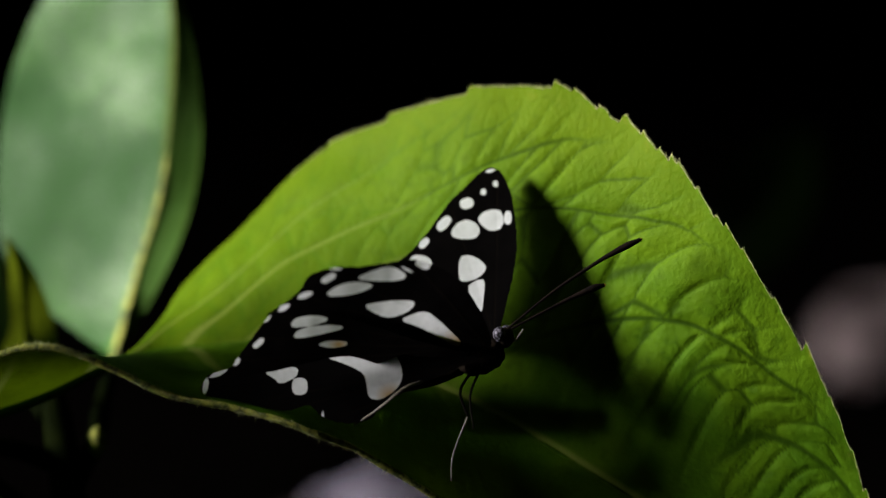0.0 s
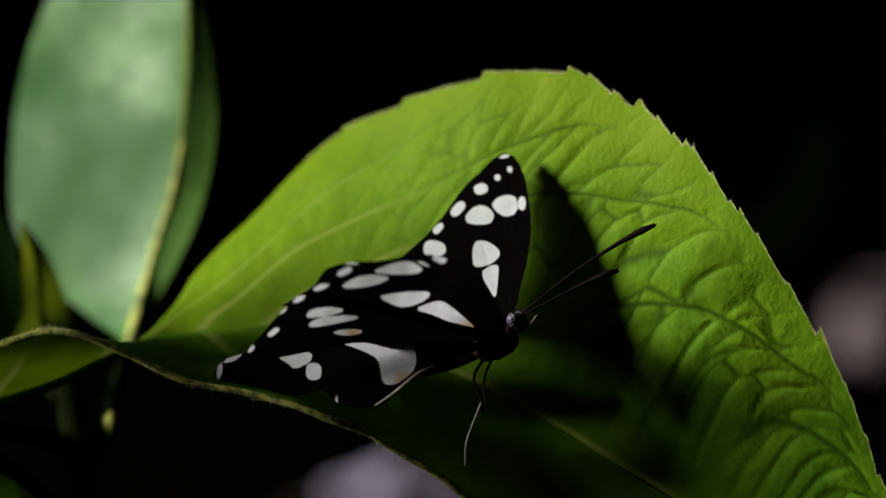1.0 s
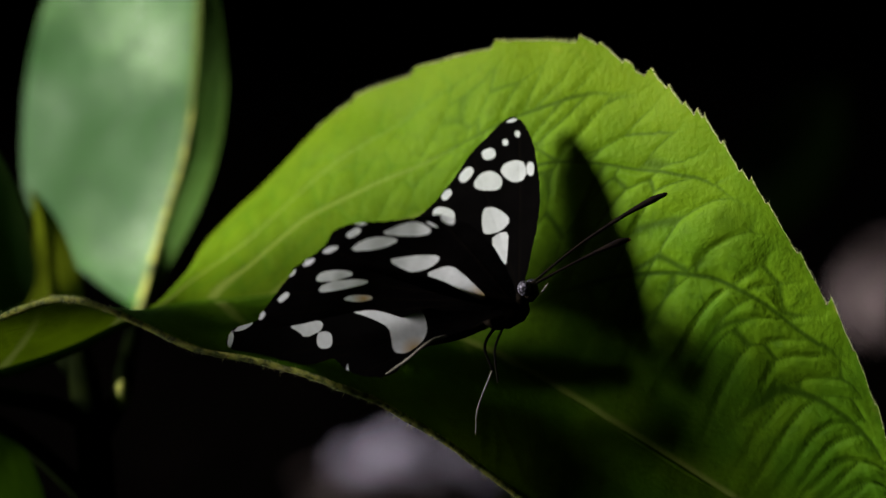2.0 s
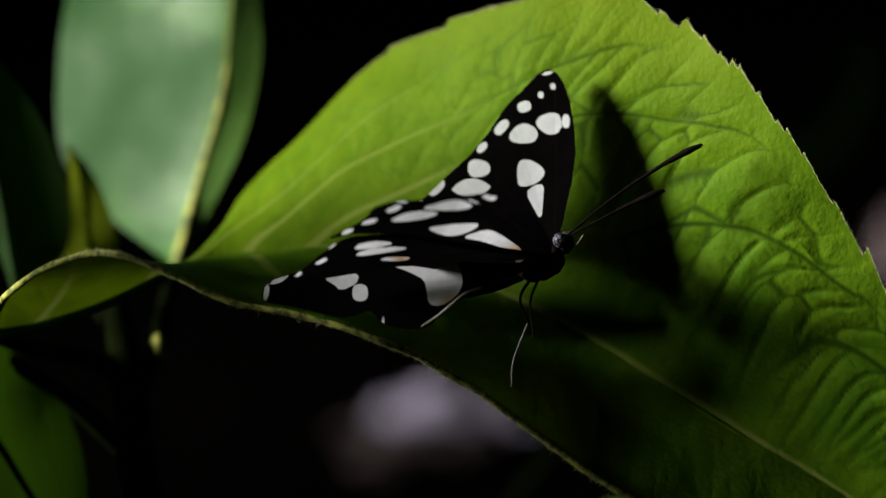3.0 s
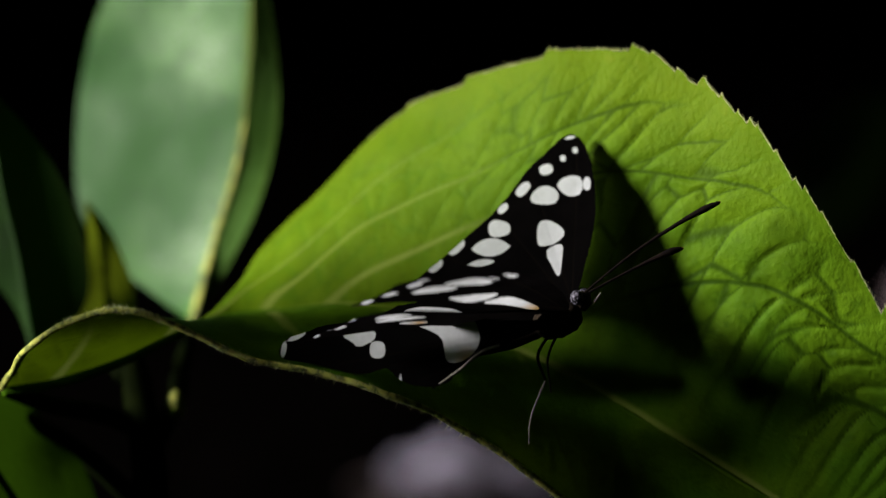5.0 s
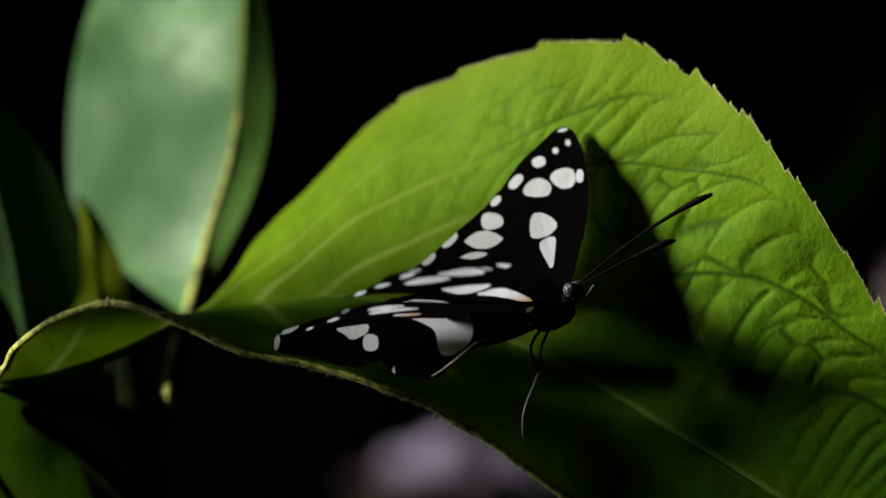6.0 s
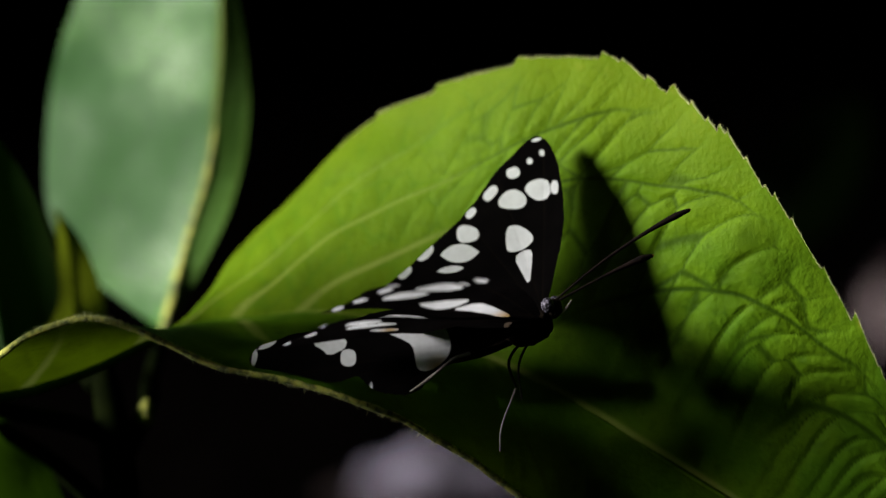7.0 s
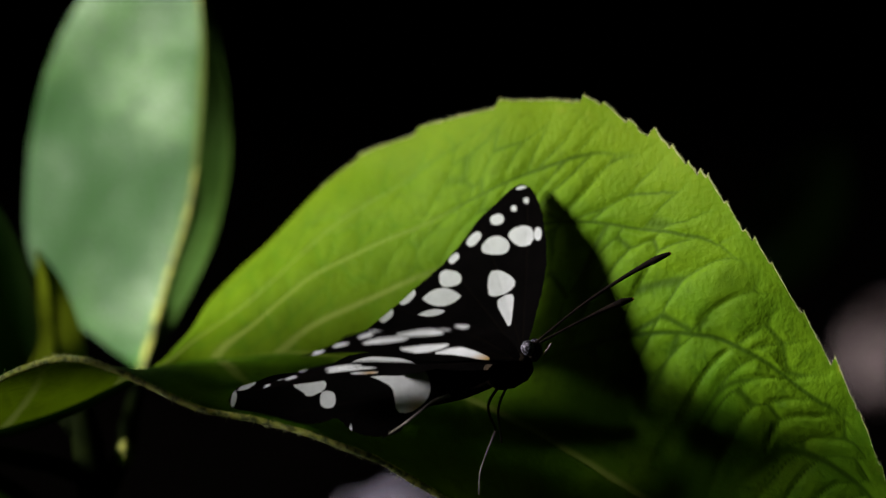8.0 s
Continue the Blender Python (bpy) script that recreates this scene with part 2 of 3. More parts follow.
def leaf(name, back, rib, front, mat, label, rows=200, cols=120, wall=0.2, quilt=0.0005, teeth=0.0, rim=True, rib_r=0.0007, cell=0.0056, bend=2.9, step=1.9, wave=0.0, phase=0.53, hairs=0, side_veins=False):
    n = len(rib) - 1
    c = centre_of(rib)
    verts, vein, groove, margin, outer, faces = [], [], [], [], [], []
    for i in range(rows + 1):
        s = n * i / rows
        for j in range(cols + 1):
            v = 3.2 * j / cols - 1 if j / cols < 0.3125 else (j / cols - 0.3125) / 0.6875
            edge = max(0.0, (abs(v) - 0.8) / 0.2)
            tooth = teeth * edge * (0.5 * (1 - (s + 0.02) % 1.0) ** 2 + 0.3 * (1 - (2.7 * s) % 1.0) ** 1.5 * min(1, max(0, s - 8.2)) + 0.12 * noise.noise(Vector((s * 9, v, 0))) + 0.05 * noise.noise(Vector((s * 40, v, 3)))) * (1.0 if v > 0 else 0.12) if 6.2 < s < n - 0.4 else 0
            p = leaf_surface(back, rib, front, s, v, wall)
            if tooth:
                q = leaf_surface(back, rib, front, s, v * 0.97, wall)
                p = p + (p - q).normalized() * tooth
            q = p - c
            x, y = q.x, q.z * 0.966 + q.y * 0.259
            # side veins leave the rib and sweep towards the tip
            w = min(abs(v), 0.9)
            wob = 0.10 * noise.noise(Vector((s * 1.3, v * 5, 7)))
            if side_veins and v > 0:
                run, gap = side_run(s + wob, v)
                gap *= 5.5
            else:
                run, gap = (s + (bend * math.log(1 - w) if v > 0 else -0.5 * bend * w) + wob) / step + phase, step * 5.5
            ph = run % 1.0
            to_side = min(ph, 1 - ph) * gap
            # cross veins between them bound cells that are longer across than along; distances in millimetres
            band = math.floor(run)
            turn = 0.17 * math.atan2(x - 0.004, y + 0.125)
            r = turn / cell + min(1.5, max(0.0, 0.6 + 22 * x)) * (ph - 0.5) + 0.25 * noise.noise(Vector((x * 80, y * 80, 2)))
            dist, _ = noise.voronoi(Vector((r, 1.25 * (ph - 0.5) + 7.3 * band, 0.4)))
            to_rung = (dist[1] - dist[0]) * cell * 600
            small, _ = noise.voronoi(Vector((x, y, 0)) / 0.0022 + Vector((0, 0, 3)))
            net2 = small[1] - small[0]
            lat = math.exp(-(to_side / 0.85) ** 2) * max(0, 1.1 - 0.8 * abs(v)) * (min(1, max(0, (10 - s) / 3)) if side_veins else 1)
            lat_groove = math.exp(-(to_side / 0.4) ** 2) * min(1, 6 * (1 - abs(v)))
            cross = math.exp(-(to_rung / 0.27) ** 2) * min(1, 8 * (1 - abs(v)))
            rb = math.exp(-(abs(v) / 0.025) ** 2)
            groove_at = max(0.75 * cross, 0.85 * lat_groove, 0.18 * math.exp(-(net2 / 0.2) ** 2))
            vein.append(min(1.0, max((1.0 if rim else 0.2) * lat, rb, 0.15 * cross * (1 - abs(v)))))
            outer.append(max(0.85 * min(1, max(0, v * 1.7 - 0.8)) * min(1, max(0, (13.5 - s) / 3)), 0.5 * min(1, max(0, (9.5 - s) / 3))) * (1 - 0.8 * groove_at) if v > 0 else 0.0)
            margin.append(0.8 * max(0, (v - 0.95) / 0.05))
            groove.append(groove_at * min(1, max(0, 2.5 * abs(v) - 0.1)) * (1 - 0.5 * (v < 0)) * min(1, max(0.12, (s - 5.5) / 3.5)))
            a = leaf_surface(back, rib, front, min(s + 0.02, n), v, wall) - leaf_surface(back, rib, front, max(s - 0.02, 0), v, wall)
            b = leaf_surface(back, rib, front, s, min(v + 0.02, 1), wall) - leaf_surface(back, rib, front, s, max(v - 0.02, -1), wall)
            nor = a.cross(b)
            nor = nor.normalized() if nor.length > 1e-12 else Vector((0, 0, 1))
            fade = (min(1, max(0.2, 0.22 * s - 1.3)) if v > 0 else 0.15) * min(1, 3 * (1 - abs(v))) * min(1, 1.25 * abs(v) + 0.05)
            near = min(to_side, to_rung)
            h = quilt * fade * (0.55 - 0.55 * math.exp(-(near / 0.8) ** 2) + 0.5 * min(1.0, near / 2.6) + 0.12 * min(1.0, net2 * 2))
            h += quilt * 0.5 * noise.noise(p * 120) + wave * noise.noise(p * 38 + Vector((3, 0, 0)))
            verts.append(p + nor * h - c)
    k = cols + 1
    faces = [(i * k + j, (i + 1) * k + j, (i + 1) * k + j + 1, i * k + j + 1) for i in range(rows) for j in range(cols)]
    root = tagged(new(name), label, "leaf", "leaves of the plant")
    root.location = c
    me = smooth_mesh("blade", verts, faces, (("vein", vein), ("groove", groove), ("margin", margin), ("outer", outer)))
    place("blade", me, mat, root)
    place("midrib", tube_mesh("midrib", [Vector(p) - Vector((0, 0, rib_r * 0.8)) for p in rib], [rib_r * (1.6 - 1.2 * i / n) for i in range(n + 1)], 8, 10, c), RIM if mat in (LEAF_PALE, LEAF_YOUNG) else mat, root, "raised paler midrib")
    if hairs:
        rng = random.Random(7)
        hv, hf = [], []
        for h in range(hairs):
            far = h % 4 == 0
            j, j2 = (cols, cols - 3) if far else (0, 3)
            i = rng.randrange(int(rows * (0.38 if far else 0.1)), rows - 6)
            e, o = verts[i * k + j], verts[i * k + j2]
            d = (e - o).normalized() + (0.5 if far else 1.1) * Vector((rng.gauss(0, 1), rng.gauss(0, 1), rng.gauss(0, 1)))
            p = e.lerp(verts[(i + 1) * k + j], rng.random()) - 0.00005 * d
            side = d.orthogonal().normalized() * (0.00003 if far else 0.00006)
            up = d.cross(side).normalized() * (0.00003 if far else 0.00006)
            b = len(hv)
            hv += [p + side, p - 0.5 * side + up, p - 0.5 * side - up, p + d * rng.uniform(0.0002, 0.0006)]
            hf += [(b, b + 1, b + 3), (b + 1, b + 2, b + 3), (b + 2, b, b + 3)]
        tagged(place("edge_hairs", smooth_mesh("edge_hairs", hv, hf), HAIR, root, "fine pale hairs along the leaf edge"), kind="stuff")
    if rim:
        pts = [Vector(verts[i * k]) for i in range(rows + 1)]
        place("front_rim", tube_mesh("front_rim", pts[::2], [0.00056 + 0.00016 * noise.noise(Vector((i * 0.17, 0, 0))) + 0.00010 * noise.noise(Vector((i * 1.3, 3, 0))) for i in range(len(pts[::2]))], 7, 3), RIM, root, "thick yellowish hairy edge")
    return root


# ---- ground ----
def ground():
    verts, faces = [], []
    n = 120
    for i in range(n + 1):
        for j in range(n + 1):
            a, b = (i / n * 2 - 1), (j / n * 2 - 1)
            x, y = 60 * a * abs(a) ** 1.6, 60 * b * abs(b) ** 1.6
            verts.append((x, y + 1.2, 0.03 * noise.fractal(Vector((x * 3, y * 3, 0)), 1, 2, 4)))
    faces = [(i * (n + 1) + j, (i + 1) * (n + 1) + j, (i + 1) * (n + 1) + j + 1, i * (n + 1) + j + 1) for i in range(n) for j in range(n)]
    tagged(place("ground", smooth_mesh("ground", verts, faces), SOIL), "forest soil, its shade put into a near-black colour", "ground", kind="structure")


ground()

# ---- the plant ----
BACK = [(-0.0919, 0.0133, 0.3146), (-0.0806, 0.0155, 0.3175), (-0.0684, 0.0185, 0.32), (-0.0571, 0.0266, 0.322), (-0.0473, 0.0395, 0.3331), (-0.0368, 0.0417, 0.3434), (-0.0236, 0.0422, 0.3564), (-0.0095, 0.0367, 0.3641), (0.0046, 0.0293, 0.3704), (0.019, 0.0223, 0.3725), (0.0306, 0.015, 0.3679), (0.0385, 0.0081, 0.3627), (0.0472, 0.0015, 0.3524), (0.0608, -0.0033, 0.3322), (0.0711, -0.0079, 0.3088), (0.077, -0.0143, 0.2766)]
RIB = [(-0.0916, 0.0123, 0.3148), (-0.0812, 0.0129, 0.3163), (-0.0702, 0.0142, 0.3198), (-0.0602, 0.0154, 0.3244), (-0.0514, 0.022, 0.3253), (-0.0412, 0.0214, 0.3265), (-0.0305, 0.02, 0.3276), (-0.0184, 0.0175, 0.3266), (-0.0063, 0.0141, 0.3235), (0.0055, 0.0104, 0.3193), (0.0172, 0.0063, 0.3139), (0.0289, 0.0018, 0.3078), (0.0404, -0.0013, 0.3013), (0.0548, -0.0047, 0.2933), (0.067, -0.0085, 0.2855), (0.077, -0.0143, 0.2766)]
FRONT = [(-0.091, 0.0094, 0.3156), (-0.0826, -0.0079, 0.3284), (-0.0725, -0.0132, 0.3356), (-0.0643, -0.0147, 0.3375), (-0.0549, -0.0137, 0.3337), (-0.045, -0.013, 0.3286), (-0.033, -0.0127, 0.3258), (-0.0227, -0.0135, 0.3228), (-0.0135, -0.0113, 0.3179), (-0.0004, -0.0101, 0.3089), (0.0129, -0.0106, 0.2986), (0.0253, -0.0126, 0.2914), (0.0395, -0.0146, 0.2868), (0.0547, -0.0165, 0.2819), (0.0662, -0.0166, 0.2783), (0.077, -0.0144, 0.2763)]
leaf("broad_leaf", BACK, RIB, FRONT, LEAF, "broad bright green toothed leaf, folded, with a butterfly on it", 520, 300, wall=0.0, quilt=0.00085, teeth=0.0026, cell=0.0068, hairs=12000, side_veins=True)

leaf("upright_leaf", [(-0.0646, 0.0680, 0.3088), (-0.0530, 0.0754, 0.3288), (-0.0487, 0.0818, 0.3445), (-0.0486, 0.0872, 0.3572), (-0.0519, 0.0951, 0.3741), (-0.0579, 0.1065, 0.3977)],
     [(-0.0650, 0.0666, 0.3087), (-0.0604, 0.0742, 0.3256), (-0.0558, 0.0805, 0.3414), (-0.0537, 0.0877, 0.3605), (-0.0544, 0.0951, 0.3764), (-0.0590, 0.1061, 0.3983)],
     [(-0.0660, 0.0696, 0.3083), (-0.0819, 0.0843, 0.3168), (-0.0908, 0.0930, 0.3300), (-0.0908, 0.1019, 0.3518), (-0.0823, 0.1099, 0.3739), (-0.0607, 0.1111, 0.3977)],
     LEAF_PALE, "pale green glossy leaf standing upright, folded at its midrib", 120, 80, wall=0.1, quilt=0.0004, bend=1.2, step=0.7, cell=0.012, wave=0.0025, rim=False, rib_r=0.0007)
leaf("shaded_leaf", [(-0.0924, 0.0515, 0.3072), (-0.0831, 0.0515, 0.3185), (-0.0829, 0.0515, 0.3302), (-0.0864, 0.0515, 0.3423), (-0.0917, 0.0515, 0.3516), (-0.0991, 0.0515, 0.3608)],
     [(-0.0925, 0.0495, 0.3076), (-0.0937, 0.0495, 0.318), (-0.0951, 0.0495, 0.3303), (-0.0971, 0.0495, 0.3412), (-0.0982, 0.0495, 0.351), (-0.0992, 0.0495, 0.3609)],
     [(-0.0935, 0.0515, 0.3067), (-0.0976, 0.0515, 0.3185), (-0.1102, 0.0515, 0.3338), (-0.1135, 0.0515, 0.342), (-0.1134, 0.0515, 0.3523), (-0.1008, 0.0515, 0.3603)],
     LEAF_SHADED, "leaf with its shade put into a darker green", 80, 60, wall=0.15, quilt=0.0005, rim=False)
leaf("young_leaf", [(-0.0772, 0.0559, 0.3069), (-0.0746, 0.0579, 0.3148), (-0.0761, 0.06, 0.3222), (-0.0793, 0.062, 0.3296), (-0.0839, 0.0635, 0.3354)],
     [(-0.0801, 0.0558, 0.3069), (-0.0801, 0.0568, 0.3151), (-0.0802, 0.0568, 0.3225), (-0.0818, 0.0608, 0.3297), (-0.0841, 0.0635, 0.3354)],
     [(-0.0875, 0.0551, 0.3072), (-0.0864, 0.0525, 0.3159), (-0.0834, 0.0535, 0.3224), (-0.0832, 0.0577, 0.3301), (-0.0844, 0.0634, 0.3354)],
     LEAF_YOUNG, "small young yellow-green leaf", 50, 40, wall=0.1, quilt=0.0002, rim=False, rib_r=0.0004)
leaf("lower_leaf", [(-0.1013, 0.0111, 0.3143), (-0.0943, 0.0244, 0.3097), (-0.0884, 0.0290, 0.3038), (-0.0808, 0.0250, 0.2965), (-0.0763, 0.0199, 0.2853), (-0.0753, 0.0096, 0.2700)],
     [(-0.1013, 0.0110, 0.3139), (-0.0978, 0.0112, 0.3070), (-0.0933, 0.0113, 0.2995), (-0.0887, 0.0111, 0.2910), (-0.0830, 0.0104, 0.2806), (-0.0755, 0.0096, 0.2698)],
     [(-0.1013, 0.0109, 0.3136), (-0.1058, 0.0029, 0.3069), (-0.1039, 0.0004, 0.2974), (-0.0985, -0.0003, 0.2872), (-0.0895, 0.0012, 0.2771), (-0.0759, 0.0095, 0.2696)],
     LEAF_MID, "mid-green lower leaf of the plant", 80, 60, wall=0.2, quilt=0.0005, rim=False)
leaf("low_leaf", [(0.0084, 0.0482, 0.2596), (0.0187, 0.0593, 0.2621), (0.0313, 0.0633, 0.2616), (0.0428, 0.0634, 0.2542)],
     [(0.0084, 0.0481, 0.2592), (0.0196, 0.0522, 0.2591), (0.0309, 0.0559, 0.2574), (0.0428, 0.0632, 0.2538)],
     [(0.0084, 0.0480, 0.2588), (0.0192, 0.0426, 0.2538), (0.0304, 0.0463, 0.2522), (0.0428, 0.0631, 0.2533)],
     LEAF_PALE, "pale green leaf below the broad leaf", 50, 40, wall=0.1, quilt=0.0003, rim=False)
# added left of the view, its outline shaped to shade the broad leaf's lower part
leaf("unseen_shade_leaf", [(-0.1260, 0.0115, 0.3532), (-0.1250, 0.0045, 0.3660), (-0.1250, -0.0085, 0.3820), (-0.1250, -0.0185, 0.3850), (-0.1250, -0.0222, 0.3680), (-0.1250, -0.0236, 0.3520), (-0.1250, -0.0270, 0.3500), (-0.1250, -0.0290, 0.3580), (-0.1250, -0.0585, 0.3600), (-0.1260, -0.0985, 0.3402)],
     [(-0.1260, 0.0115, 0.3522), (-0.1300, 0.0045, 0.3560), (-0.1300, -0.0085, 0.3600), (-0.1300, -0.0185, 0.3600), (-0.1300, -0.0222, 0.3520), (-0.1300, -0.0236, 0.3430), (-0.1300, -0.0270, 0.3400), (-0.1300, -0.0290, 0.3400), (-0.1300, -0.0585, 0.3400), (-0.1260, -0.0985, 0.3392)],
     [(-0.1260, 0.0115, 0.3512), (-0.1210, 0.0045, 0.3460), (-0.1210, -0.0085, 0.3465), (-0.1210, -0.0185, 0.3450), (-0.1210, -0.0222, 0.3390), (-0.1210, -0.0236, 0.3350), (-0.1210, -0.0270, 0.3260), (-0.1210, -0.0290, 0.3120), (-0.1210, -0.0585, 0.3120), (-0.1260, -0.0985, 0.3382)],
     LEAF_SHADED, "added dark green lobed leaf out of view, shading the broad leaf", 90, 50, wall=0.0, quilt=0.0003, rim=False, rib_r=0.0004)
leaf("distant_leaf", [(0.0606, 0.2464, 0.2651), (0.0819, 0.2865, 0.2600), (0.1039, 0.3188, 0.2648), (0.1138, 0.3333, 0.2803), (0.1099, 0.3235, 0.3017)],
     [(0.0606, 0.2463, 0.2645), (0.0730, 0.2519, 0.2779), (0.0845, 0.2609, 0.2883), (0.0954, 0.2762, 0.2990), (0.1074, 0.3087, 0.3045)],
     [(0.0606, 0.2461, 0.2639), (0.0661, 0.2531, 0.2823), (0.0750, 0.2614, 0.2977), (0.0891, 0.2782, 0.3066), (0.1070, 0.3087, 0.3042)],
     LEAF_DEEP_SHADE, "leaf behind the plant, deep shade put into its near-black green", 50, 40, wall=0.1, quilt=0.0005, cell=0.012, rim=False)


def plant_stem():
    c = Vector((-0.0672, 0.0143, 0.2876))
    root = tagged(new("plant_stem"), "green upright stem carrying the leaves, its shade put into the colour", "stem")
    root.location = c
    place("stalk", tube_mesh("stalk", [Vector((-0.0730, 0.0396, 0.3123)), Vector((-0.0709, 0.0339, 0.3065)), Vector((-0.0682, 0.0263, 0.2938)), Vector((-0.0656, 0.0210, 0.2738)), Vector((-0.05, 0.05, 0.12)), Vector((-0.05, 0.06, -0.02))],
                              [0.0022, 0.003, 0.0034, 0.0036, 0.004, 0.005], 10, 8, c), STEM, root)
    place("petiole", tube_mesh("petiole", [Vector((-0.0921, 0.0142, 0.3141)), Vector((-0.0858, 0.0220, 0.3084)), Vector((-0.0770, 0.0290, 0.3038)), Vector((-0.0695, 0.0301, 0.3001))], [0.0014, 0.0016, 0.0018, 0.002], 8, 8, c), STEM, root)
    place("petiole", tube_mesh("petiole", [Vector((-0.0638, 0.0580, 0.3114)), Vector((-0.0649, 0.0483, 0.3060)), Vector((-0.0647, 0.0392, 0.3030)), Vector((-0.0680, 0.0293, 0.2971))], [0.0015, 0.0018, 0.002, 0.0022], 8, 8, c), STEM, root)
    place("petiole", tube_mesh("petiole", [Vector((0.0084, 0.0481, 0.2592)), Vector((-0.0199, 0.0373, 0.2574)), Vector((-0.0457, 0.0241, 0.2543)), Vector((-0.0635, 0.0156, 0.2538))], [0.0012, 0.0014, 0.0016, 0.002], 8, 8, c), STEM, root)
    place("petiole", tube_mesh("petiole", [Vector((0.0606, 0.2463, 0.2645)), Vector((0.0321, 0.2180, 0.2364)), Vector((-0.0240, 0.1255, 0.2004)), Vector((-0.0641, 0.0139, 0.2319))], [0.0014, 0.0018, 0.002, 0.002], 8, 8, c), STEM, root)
    # joins the added out-of-view leaf to the stem
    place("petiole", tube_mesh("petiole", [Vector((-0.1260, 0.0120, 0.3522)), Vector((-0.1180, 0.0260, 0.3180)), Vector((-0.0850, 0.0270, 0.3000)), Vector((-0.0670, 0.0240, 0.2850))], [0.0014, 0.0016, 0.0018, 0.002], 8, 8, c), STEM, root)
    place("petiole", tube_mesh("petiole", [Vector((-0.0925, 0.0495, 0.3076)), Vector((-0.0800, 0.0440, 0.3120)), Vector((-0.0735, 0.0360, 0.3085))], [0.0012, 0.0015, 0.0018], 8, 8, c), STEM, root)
    place("bud", blob_mesh("bud", (0.0017, 0.0017, 0.003), 0.1, 2, 1, 3), RIM, root, "pale green bud").location = Vector((-0.0639, 0.0333, 0.3042)) - c


plant_stem()


# ---- the butterfly ----
def inside_by(x, y, ring):
    """How far a point lies inside a closed outline, below zero outside."""
    far, within = 9.0, False
    for (x0, y0), (x1, y1) in zip(ring, ring[1:] + ring[:1]):
        dx, dy = x1 - x0, y1 - y0
        t = min(1, max(0, ((x - x0) * dx + (y - y0) * dy) / (dx * dx + dy * dy)))
        far = min(far, math.hypot(x - x0 - t * dx, y - y0 - t * dy))
        if (y0 > y) != (y1 > y) and x < dx * (y - y0) / dy + x0:
            within = not within
    return far if within else -far


def wing_mesh(name, outline, spots, warm=(), veins=(), camber=0.6, grid=0.28, marks=()):
    """A membrane filled inside a smooth closed outline in wing millimetres (x along the hinge to the tail, y away from it)."""
    n = len(outline)
    per = 14
    ring = []
    for k in range(n * per):
        t = k / per
        i = int(t)
        p = [Vector(outline[(i + d) % n]) for d in (-1, 0, 1, 2)]
        x = t - i
        ring.append(0.5 * (2 * p[1] + (p[2] - p[0]) * x + (2 * p[0] - 5 * p[1] + 4 * p[2] - p[3]) * x * x + (3 * p[1] - p[0] - 3 * p[2] + p[3]) * x ** 3))
    # a slightly ragged edge
    mid = sum(ring, Vector((0, 0))) / len(ring)
    ring = [p + (p - mid).normalized() * (0.16 * noise.noise(Vector((p.x * 0.9, p.y * 0.9, 5))) + 0.12 * noise.noise(Vector((p.x * 3, p.y * 3, 8)))) for p in ring]
    bm = bmesh.new()
    rv = [bm.verts.new((p.x, p.y, 0)) for p in ring]
    bm.faces.new(rv)
    xs, ys = [p.x for p in ring], [p.y for p in ring]
    for lo, hi, axis in ((min(xs), max(xs), 0), (min(ys), max(ys), 1)):
        for k in range(1, int((hi - lo) / grid)):
            co = [0, 0, 0]
            no = [0, 0, 0]
            co[axis], no[axis] = lo + k * grid, 1
            bmesh.ops.bisect_plane(bm, geom=bm.verts[:] + bm.edges[:] + bm.faces[:], plane_co=co, plane_no=no)
    bmesh.ops.triangulate(bm, faces=[f for f in bm.faces if len(f.verts) > 4])
    bm.verts.index_update()
    spot, wm, vn, verts = [], [], [], []
    rounded = []
    for ring in marks:
        ring = [Vector(p) for p in ring]
        ring = [a.lerp(b, f) for a, b in zip(ring, ring[1:] + ring[:1]) for f in (0.25, 0.75)]
        rounded.append([(p.x, p.y) for p in ring])
    for v in bm.verts:
        x, y = v.co.x, v.co.y
        best = -1.0
        for cx, cy, ax, ay, bx, by, taper in spots:
            det = ax * by - ay * bx
            a = ((x - cx) * by - (y - cy) * bx) / det
            b = ((y - cy) * ax - (x - cx) * ay) / det
            width = max(0.05, 1 + taper * a)
            long, short = math.hypot(ax, ay), math.hypot(bx, by)
            if long > 1.9 * short:
                here = ((1 - abs(a) ** 2.2) * width - abs(b) if abs(a) < 1 else 1 - abs(a) - abs(b)) * short
            else:
                here = (0.93 - (abs(a) ** 2.5 + abs(b / width) ** 2.5) ** 0.4) * min(long, short)
            best = max(best, here + 0.05 * noise.noise(Vector((x * 2.5, y * 2.5, 4))))
        for ring in rounded:
            best = max(best, inside_by(x, y, ring) + 0.12 + 0.05 * noise.noise(Vector((x * 3, y * 3, 6))))
        spot.append(best)
        wm.append(max([max(0.0, 1 - math.hypot(x - cx, y - cy) / r) for cx, cy, r in warm] + [0.0]))
        near = 9.0
        for (x0, y0), (x1, y1) in veins:
            d = Vector((x1 - x0, y1 - y0))
            t = min(1, max(0, ((x - x0) * d.x + (y - y0) * d.y) / d.length_squared))
            near = min(near, math.hypot(x - x0 - t * d.x, y - y0 - t * d.y))
        vein_here = math.exp(-(near / 0.16) ** 2)
        vn.append(vein_here)
        z = camber * math.sin(0.22 * x + 0.1 * y) * 0.5 + 0.05 * vein_here + 0.04 * noise.noise(Vector((x * 0.4, y * 0.4, 1)))
        verts.append(Vector((x, y, z)) / 1000)
